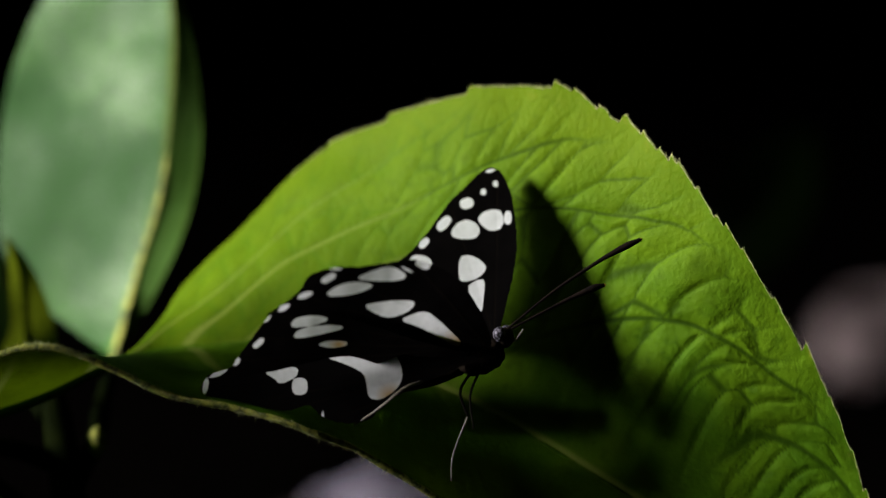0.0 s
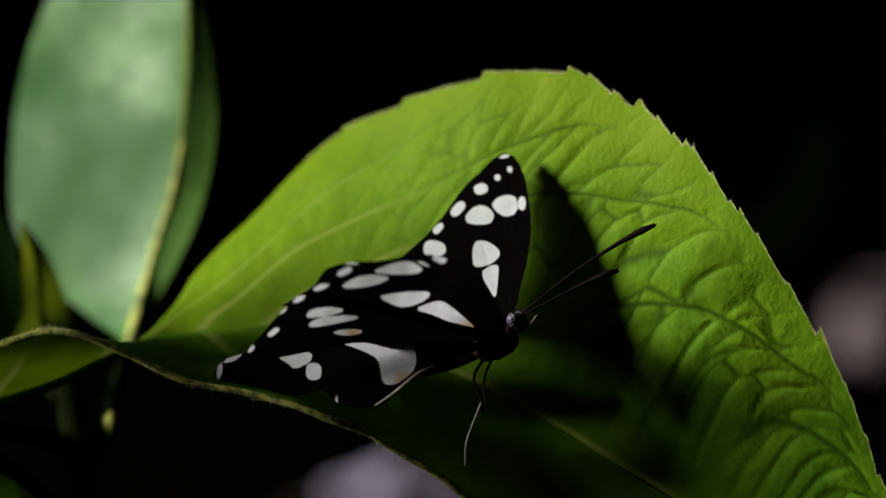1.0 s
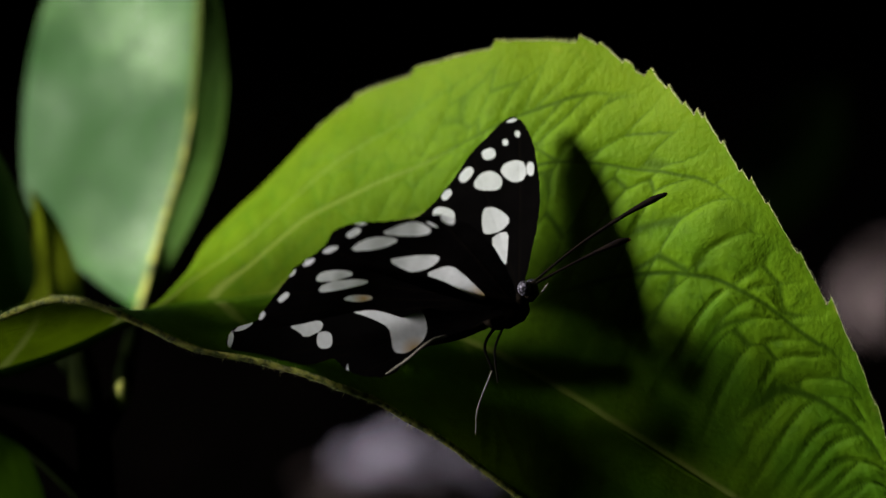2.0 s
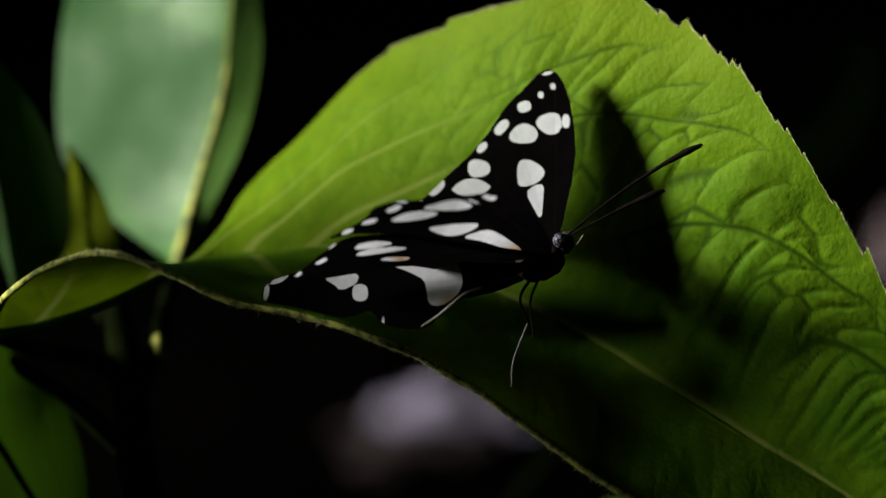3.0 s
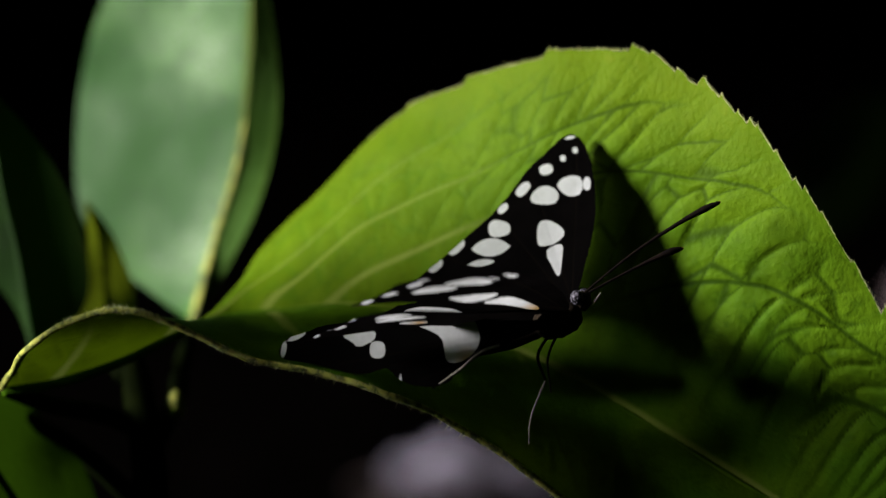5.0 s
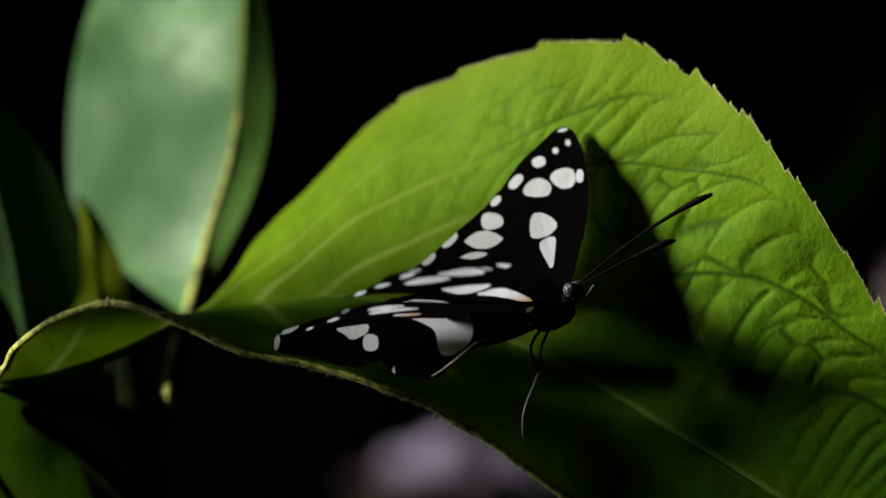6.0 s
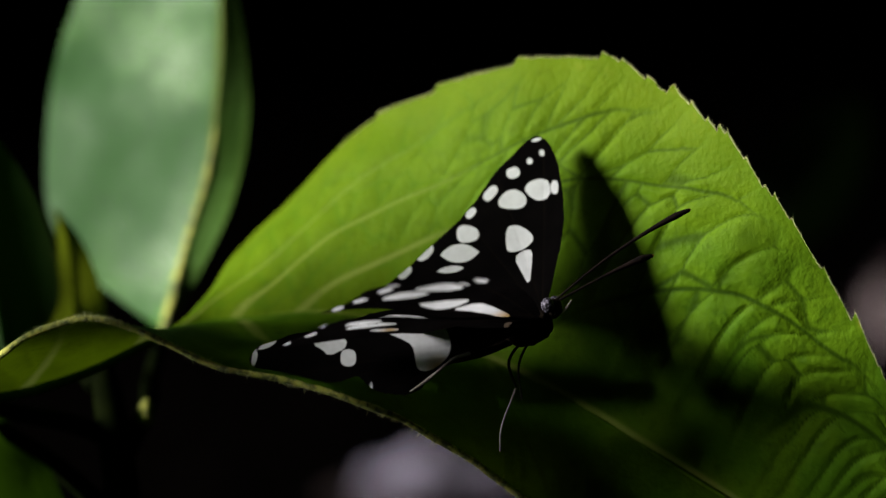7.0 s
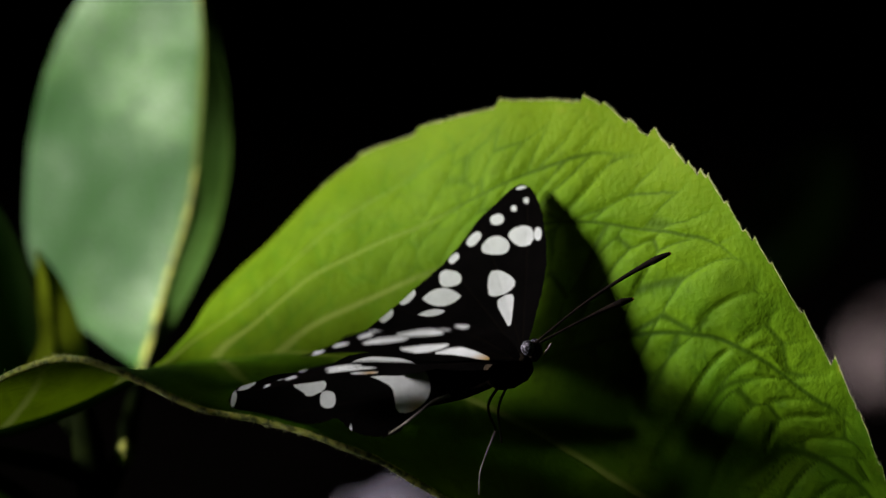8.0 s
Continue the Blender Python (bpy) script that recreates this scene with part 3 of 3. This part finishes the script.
    faces = [[v.index for v in f.verts] for f in bm.faces]
    bm.free()
    return smooth_mesh(name, verts, faces, (("spot", spot), ("warm", wm), ("vein", vn)))


def hinge(origin, axis, away):
    x, y = Vector(axis).normalized(), Vector(away)
    y = (y - x * y.dot(x)).normalized()
    z = x.cross(y)
    return Matrix.Translation(origin) @ Matrix((x, y, z)).transposed().to_4x4()


BASE = Vector((0.0058, -0.0049, 0.3318))
butterfly = tagged(new("butterfly"), "black butterfly with white wing spots resting on the broad leaf", "butterfly")
butterfly.location = BASE


def in_body(m):
    return Matrix.Translation(-BASE) @ m


NEAR_FORE = in_body(hinge((0.0073, -0.0070, 0.3353), (-0.9793, -0.1953, -0.0524), (0.0299, -0.3960, 0.9177)))
NEAR_HIND = in_body(hinge((0.0073, -0.0067, 0.3350), (-0.9792, -0.1922, -0.0645), (0.0035, -0.3343, 0.9425)))
NEAR_FOLD = in_body(hinge((0.0073, -0.0100, 0.3360), (-0.9894, 0.0066, -0.1451), (-0.1261, 0.4572, 0.8804)))
FAR_FORE = in_body(hinge((0.0087, -0.0020, 0.3347), (-0.9517, 0.2501, -0.1780), (0.0133, 0.6127, 0.7902)))
FAR_HIND = in_body(hinge((0.0082, -0.0027, 0.3340), (-0.9779, 0.1451, -0.1504), (-0.0798, 0.4056, 0.9106)))


def wing(name, mesh, pose_here, label):
    ob = place(name, mesh, WING, butterfly, label)
    ob.matrix_basis = pose_here
    return ob


far_fore = wing("forewing", wing_mesh("far_forewing", [
    (0.40, -0.16), (-2.35, 8.12), (-3.72, 16.25), (-3.10, 24.20), (-1.87, 29.13), (-0.03, 31.62), (2.32, 31.49), (5.36, 28.76), (8.41, 25.93),
    (11.12, 22.21), (14.45, 18.36), (19.00, 14.66), (23.55, 10.97), (28.11, 7.69), (28.89, 6.11), (17.71, 2.45), (7.57, 0.17)],
    [(-2.10, 22.31, -0.71, -0.09, 0.00, 1.37, 0.00),
     (5.13, 25.63, -1.24, 0.32, 0.36, 1.05, 0.00), (9.18, 22.29, -1.15, 1.20, 0.70, 0.72, 0.00), (12.71, 19.01, -0.86, 0.80, 0.52, 0.58, 0.00), (13.26, 15.27, -2.15, -0.25, 0.03, 1.69, -0.20), (14.74, 11.88, -3.56, -0.08, 0.17, 1.69, 0.00),
     (21.12, 12.80, -1.43, 1.18, 0.78, 0.95, 0.00), (24.86, 9.75, -1.20, 0.99, 0.72, 0.86, 0.00), (16.32, 9.13, -2.52, 0.09, 0.10, 0.63, 0.00), (0.06, 28.84, -0.51, -0.06, 0.00, 0.64, 0.00), (2.19, 27.51, -0.56, -0.07, 0.00, 0.64, 0.00), (0.99, 31.32, -0.98, 0.15, 0.08, 0.32, 0.00)],
    veins=[((0.10, 0.21), (-0.24, 30.41)), ((0.10, 0.21), (7.88, 25.01)), ((0.60, 0.26), (13.93, 18.30)), ((0.80, 0.29), (23.03, 10.91))], camber=0.8,
    marks=[((5.1, 10.2), (3.5, 11.3), (2.0, 11.3), (2.2, 8.6), (2.5, 5.0), (3.6, 7.2)), ((6.4, 15.8), (4.7, 16.1), (2.7, 14.9), (1.6, 13.3), (3.2, 11.8), (5.7, 11.3), (6.5, 12.0)), ((7.9, 20.6), (6.6, 22.2), (5.0, 22.6), (3.3, 21.6), (2.9, 20.2), (3.7, 19.0), (7.3, 19.4)), ((3.2, 22.5), (2.3, 23.7), (0.2, 24.1), (-1.1, 23.4), (-1.2, 20.7), (0.7, 20.1), (2.2, 21.1))]),
    FAR_FORE, "raised forewing, black with white spots")
far_hind = wing("hindwing", wing_mesh("far_hindwing", [
    (1.96, -0.37), (14.37, 2.62), (26.08, 3.82), (36.22, 0.96), (42.24, 0.60), (48.30, 0.03), (51.34, -0.25), (52.02, -1.36), (50.35, -3.47), (44.65, -5.19), (30.77, -5.87), (16.92, -4.82)],
    [(51.18, -0.85, -0.94, 0.52, 0.18, 0.30, 0.00), (50.09, -2.52, -0.45, -0.04, -0.07, 0.97, 0.00), (47.79, 0.18, -1.63, 0.40, 0.11, 0.38, 0.00), (48.00, -2.92, -1.67, 0.26, 0.07, 0.34, 0.00), (43.85, -0.99, -1.16, 0.52, 0.18, 0.35, 0.00)], camber=0.3),
    FAR_HIND, "lower hindwing lying on the leaf")
near_fore = wing("forewing", wing_mesh("near_forewing", [
    (-0.59, -0.33), (1.03, 6.50), (4.29, 12.69), (7.90, 17.18), (12.61, 20.01), (16.75, 19.97), (21.33, 19.53), (25.90, 19.66), (29.55, 18.76), (31.57, 15.42),
    (34.88, 12.82), (36.73, 11.42), (31.87, 11.34), (24.95, 9.80), (17.45, 6.12), (11.24, 2.33), (4.00, -0.91)],
    [(13.95, 18.21, -1.08, -0.85, -0.10, 0.24, 0.00), (11.38, 18.92, -1.20, -0.85, -0.29, 0.80, 0.00),
     (26.63, 17.67, -1.19, 0.71, 0.30, 0.69, 0.00), (30.38, 14.68, -1.38, 0.46, 0.17, 0.63, 0.00), (33.88, 12.56, -1.04, 0.62, 0.22, 0.54, 0.00), (34.41, 13.70, -0.71, 0.66, 0.23, 0.39, 0.00), (25.72, 19.52, -1.37, -0.33, -0.02, 0.29, 0.00)],
    warm=[(*(4.54, 0.89), 4.0)],
    veins=[((0.19, 0.03), (12.59, 19.31)), ((0.19, 0.03), (24.99, 18.62)), ((0.19, 0.03), (31.39, 14.81)), ((0.19, 0.03), (36.00, 10.73))],
    marks=[((21.0, 11.5), (18.9, 11.9), (15.7, 12.0), (12.8, 11.5), (12.6, 10.5), (13.9, 9.2), (16.6, 8.5), (18.2, 9.2)), ((14.9, 7.7), (12.3, 8.7), (10.5, 8.8), (8.5, 6.6), (6.3, 3.6), (4.4, 1.1), (4.8, 0.2), (7.0, 1.7), (9.9, 4.3), (12.3, 6.2)), ((22.3, 17.1), (19.9, 18.3), (17.7, 19.0), (16.1, 19.0), (13.9, 17.0), (15.0, 16.2), (18.5, 16.4)), ((27.4, 14.0), (25.2, 16.0), (22.2, 16.5), (19.5, 15.8), (19.9, 15.0), (23.1, 13.9))]),
    NEAR_FORE, "half-lowered forewing, black with white streaks")
near_hind = wing("hindwing", wing_mesh("near_hindwing", [
    (1.14, -0.77), (9.77, 4.23), (20.08, 10.07), (30.22, 12.88), (35.12, 12.23), (39.46, 6.87), (42.31, 2.71), (42.69, 0.45), (36.19, 0.05), (28.67, 1.24), (23.03, 1.56), (15.49, -1.91), (7.85, -1.88)],
    [(38.01, 6.20, -0.95, 0.81, 0.33, 0.57, 0.00), (36.54, 10.97, -0.80, 0.68, 0.25, 0.42, 0.00), (41.83, 3.21, -0.57, 0.71, 0.47, 0.59, 0.00), (41.57, 4.89, -0.25, -0.16, -0.40, 1.12, 0.00)],
    warm=[(*(24.86, 4.14), 2.0)],
    veins=[((1.15, -0.53), (38.70, 7.33)), ((1.15, -0.53), (41.65, 3.18)), ((1.15, -0.53), (33.96, 10.94))],
    marks=[((32.7, 8.7), (31.7, 10.3), (28.4, 10.3), (26.1, 9.3), (29.0, 8.5), (31.3, 8.4)), ((32.4, 6.4), (31.3, 7.9), (27.1, 8.2), (24.2, 7.8), (24.4, 7.2), (27.6, 6.6), (30.4, 6.2)), ((28.5, 4.4), (26.7, 5.0), (23.9, 4.7), (23.4, 4.0), (25.8, 3.6))]),
    NEAR_HIND, "hindwing, black with white bands")
near_fold = wing("hindwing_fold", wing_mesh("near_hindwing_fold", [
    (1.79, -1.46), (12.40, 0.21), (20.48, 3.63), (26.52, 4.67), (31.91, 3.13), (39.51, 3.04), (42.91, 2.36), (46.73, 1.37), (47.59, -1.38), (42.11, -3.28), (34.84, -5.90),
    (30.56, -5.64), (28.62, -7.61), (25.79, -9.14), (21.12, -9.40), (14.81, -5.54), (6.22, -3.03)],
    [(31.59, -2.26, -1.40, -0.19, -0.18, 1.55, 0.00), (37.54, 2.00, -2.16, -0.11, -0.01, 0.24, 0.00), (35.93, 1.11, -1.88, -0.10, -0.01, 0.24, 0.00), (28.36, -7.83, -0.23, -0.03, -0.12, 1.02, 0.00), (47.08, -0.11, -0.45, -0.15, -0.39, 1.36, 0.00), (44.69, 1.75, -1.69, 0.53, 0.15, 0.45, 0.00)],
    warm=[(*(16.94, -6.00), 2.6)],
    veins=[((2.35, -2.15), (39.31, -3.67)), ((2.35, -2.15), (32.92, -5.69)), ((2.35, -2.15), (25.70, -8.39))],
    marks=[((28.5, 2.9), (24.5, 3.9), (20.5, 3.2), (16.6, 2.2), (15.2, 0.6), (14.6, -1.2), (14.6, -3.2), (15.8, -4.9), (18.5, -6.3), (20.4, -5.8), (20.4, -3.8), (20.6, -1.6), (22.5, -0.2), (25.0, 1.2)), ((37.1, 0.8), (35.9, 1.4), (33.5, 1.3), (31.5, 0.8), (32.0, -0.5), (34.8, -1.4), (35.6, -0.2))]),
    NEAR_FOLD, "folded inner hindwing, black with a broad white band")


def body_part(name, mesh, mat, at, turn=(0, 0, 0), label="", parent=None):
    ob = place(name, mesh, mat, parent or butterfly, label)
    ob.location, ob.rotation_euler = Vector(at) - BASE, turn
    return ob


body_part("thorax", blob_mesh("thorax", (0.0042, 0.0026, 0.0030), 0.12, 3, 2), BODY, (0.0062, -0.0047, 0.3326), (0, radians(-18), 0), "furry dark thorax")
body_part("abdomen", blob_mesh("abdomen", (0.0085, 0.0018, 0.0020), 0.06, 3, 5), BODY, (-0.0037, -0.0017, 0.3281), (0, radians(-14), 0), "dark abdomen")
head = body_part("head", blob_mesh("head", (0.0016, 0.0016, 0.0017), 0.1, 3, 3), BODY, (0.0103, -0.0038, 0.3357))
e = place("eye", blob_mesh("eye", (0.0011, 0.0009, 0.0013), 0.04, 5, 3), EYE_MAT, head, "grey faceted eye")
e.location = Vector((0.0094, -0.0052, 0.3367)) - Vector((0.0103, -0.0038, 0.3357))
e = place("eye", blob_mesh("eye", (0.0011, 0.0009, 0.0013), 0.04, 5, 3), EYE_MAT, head, "grey faceted eye")
e.location = Vector((0.0107, -0.0021, 0.3361)) - Vector((0.0103, -0.0038, 0.3357))


def rod(name, mat, points, radii, label="", parent=None):
    return place(name, tube_mesh(name, [Vector(p) for p in points], radii, 7, 8, BASE), mat, parent or butterfly, label)


a1 = rod("antenna", FEELER, [(0.0108, -0.0039, 0.3373), (0.0185, -0.0028, 0.3435), (0.0260, -0.0015, 0.3483), (0.0307, -0.0008, 0.3508), (0.0330, -0.0006, 0.3518)], [0.0002, 0.00022, 0.00036, 0.00062, 0.00034], "thin dark clubbed antenna")
a2 = rod("antenna", FEELER, [(0.0112, -0.0025, 0.3367), (0.0176, -0.0017, 0.3400), (0.0223, -0.0010, 0.3422), (0.0252, -0.0007, 0.3434), (0.0270, -0.0006, 0.3439)], [0.0002, 0.00022, 0.0004, 0.00066, 0.00034], "thin dark clubbed antenna")
rod("antenna_tip", FEELER_TIP, [(0.0326, -0.0006, 0.3516), (0.0332, -0.0005, 0.3519)], [0.00032, 0.00022], "rust-coloured tip", a1)
rod("antenna_tip", FEELER_TIP, [(0.0266, -0.0007, 0.3437), (0.0272, -0.0006, 0.3440)], [0.00032, 0.00022], "rust-coloured tip", a2)
rod("leg", LEG, [(-0.0036, -0.0115, 0.3304), (-0.0064, -0.0156, 0.3306), (-0.0103, -0.0164, 0.3276), (-0.0145, -0.0133, 0.3236)], [0.0003, 0.00022, 0.00018, 0.00014], "thin pale leg")
rod("leg", LEG_DARK, [(0.0062, -0.0058, 0.3321), (0.0029, -0.0099, 0.3285), (0.0041, -0.0111, 0.3242)], [0.0003, 0.00024, 0.0002], "thin dark upper leg")
rod("leg", LEG, [(0.0041, -0.0111, 0.3242), (0.0017, -0.0127, 0.3181), (0.0014, -0.0138, 0.3139)], [0.0002, 0.00017, 0.00013], "thin pale leg")
rod("leg", LEG_DARK, [(0.0081, -0.0053, 0.3340), (0.0062, -0.0081, 0.3314), (0.0045, -0.0111, 0.3279), (0.0050, -0.0135, 0.3229)], [0.0003, 0.00024, 0.0002, 0.00015], "thin dark leg")
rod("palp", LEG, [(0.0117, -0.0050, 0.3352), (0.0125, -0.0052, 0.3362), (0.0134, -0.0049, 0.3375)], [0.0001, 0.00022, 0.00012], "pale feeler beside the mouth")


# ---- behind: pale stones on the dark ground ----
def stone(at, axes, seed, label, turn=0.0, mat=ROCK):
    ob = place("stone", blob_mesh("stone", axes, 0.6, 2.0, seed, 5), mat)
    ob.location, ob.rotation_euler = at, (0, 0, turn)
    return tagged(ob, label, "stone", "pale stones")


rng = random.Random(11)
for k, (dx, dy, dz, size) in enumerate(((-0.026, 0.004, 0.004, 0.009), (-0.014, -0.002, 0.005, 0.011), (-0.002, 0.003, 0.010, 0.012), (0.009, -0.003, 0.006, 0.010), (0.024, 0.004, 0.007, 0.011), (0.036, -0.002, 0.002, 0.007))):
    stone((-0.029 + dx, 0.762 + dy, 0.007 + dz), (size * 1.0, size * 0.9, size * 0.56), 3 + k, "pale mauve-grey stone among others on dark soil", rng.uniform(0, 3))
for k, (dx, dy, size) in enumerate(((-0.040, -0.012, 0.011), (-0.028, -0.022, 0.012), (-0.012, -0.018, 0.012), (-0.034, -0.046, 0.010), (0.006, -0.020, 0.010), (0.020, -0.014, 0.009))):
    stone((-0.029 + dx, 0.762 + dy, 0.004), (size * 1.1, size, size * 0.6), 40 + k, "dark red-brown stone beside paler ones on dark soil", rng.uniform(0, 3), ROCK_BROWN)
for k, (along, across, dz, size) in enumerate(((-0.11, 0.0, 0.0, 0.026), (-0.07, 0.012, 0.004, 0.032), (-0.025, -0.006, 0.002, 0.030), (0.02, 0.01, 0.006, 0.034), (0.065, -0.008, 0.003, 0.033), (0.11, 0.006, 0.0, 0.030))):
    stone((0.325 + 0.7 * along - 0.7 * across, 1.10 + 0.7 * along + 0.7 * across, 0.012 + dz), (size * 0.85, size * 0.85, size * 0.62), 20 + k, "pale pinkish-grey stone in a row on dark soil", rng.uniform(0, 3), ROCK_PINK)


# ---- added dome of leaves out of view: shade over the ground ----
def canopy():
    rng = random.Random(4)
    verts, faces = [], []
    gaps = ((Vector((0, 0.01, 0.35)), 0.45), (Vector((-0.026, 0.762, 0.02)), 0.2), (Vector((0.3, 1.1, 0.02)), 0.25))
    for k in range(15000):
        # an unseen dome of foliage, added to block light except through the gaps
        a, e = rng.uniform(0, 2 * math.pi), math.asin(rng.uniform(0.0, 1.0))
        r = rng.uniform(3.6, 4.4)
        c = Vector((r * math.cos(e) * math.cos(a), 0.6 + r * math.cos(e) * math.sin(a), r * math.sin(e)))
        if any(((c - p) - TO_SUN * (c - p).dot(TO_SUN)).length < g + 0.2 and (c - p).dot(TO_SUN) > 0 for p, g in gaps):
            continue
        out = (c - Vector((0, 0.6, 0))).normalized()
        a = (Vector((rng.gauss(0, 1), rng.gauss(0, 1), rng.gauss(0, 1))).cross(out)).normalized() * 0.26
        b = out.cross(a).normalized() * 0.13 + out * rng.gauss(0, 0.03)
        i = len(verts)
        verts += [c - a, c - 0.3 * a + b, c + 0.3 * a + b * 0.9, c + a, c + 0.3 * a - b * 0.9, c - 0.3 * a - b]
        faces.append(tuple(range(i, i + 6)))
    tagged(place("canopy", smooth_mesh("canopy", verts, faces), CANOPY), "added unseen dome of dark leaves that blocks light, with gaps for the sun", "canopy", kind="stuff")


canopy()


# ---- motion ----
def turned(m, degrees):
    return m @ pose(0, 0, 0, degrees)


def motions():
    fore = [(0.0, 38.0), (0.5, 49.8), (1.0, 44.6), (1.5, 44.6), (1.7, 37.5), (2.8, 51.2), (3.0, 55.3), (3.5, 61.7), (4.0, 63.5), (4.5, 67.1), (4.7, 67.1), (5.8, 64.1), (6.0, 65.3), (6.5, 68.9), (7.0, 65.3), (7.5, 62.3), (8.0, 67.1)]
    walk(near_fore, [(t, turned(NEAR_FORE, NEAR_SIGN * (a - 38))) for t, a in fore])
    walk(near_hind, [(t, turned(NEAR_HIND, NEAR_SIGN * 1.4 * (a - 38))) for t, a in fore])
    far = [(0.0, 22.0), (0.5, 21.5), (1.0, 22.5), (1.5, 16.3), (1.7, 13.4), (2.8, 15.6), (3.0, 15.6), (3.5, 23.0), (4.0, 24.4), (4.5, 27.8), (4.7, 27.8), (5.8, 28.2), (6.0, 28.2), (6.5, 24.4), (7.0, 18.2), (7.5, 23.4), (8.0, 27.4)]
    walk(far_fore, [(t, turned(FAR_FORE, FAR_SIGN * 0.45 * (a - 22))) for t, a in far])


NEAR_SIGN, FAR_SIGN = -1, 1
motions()
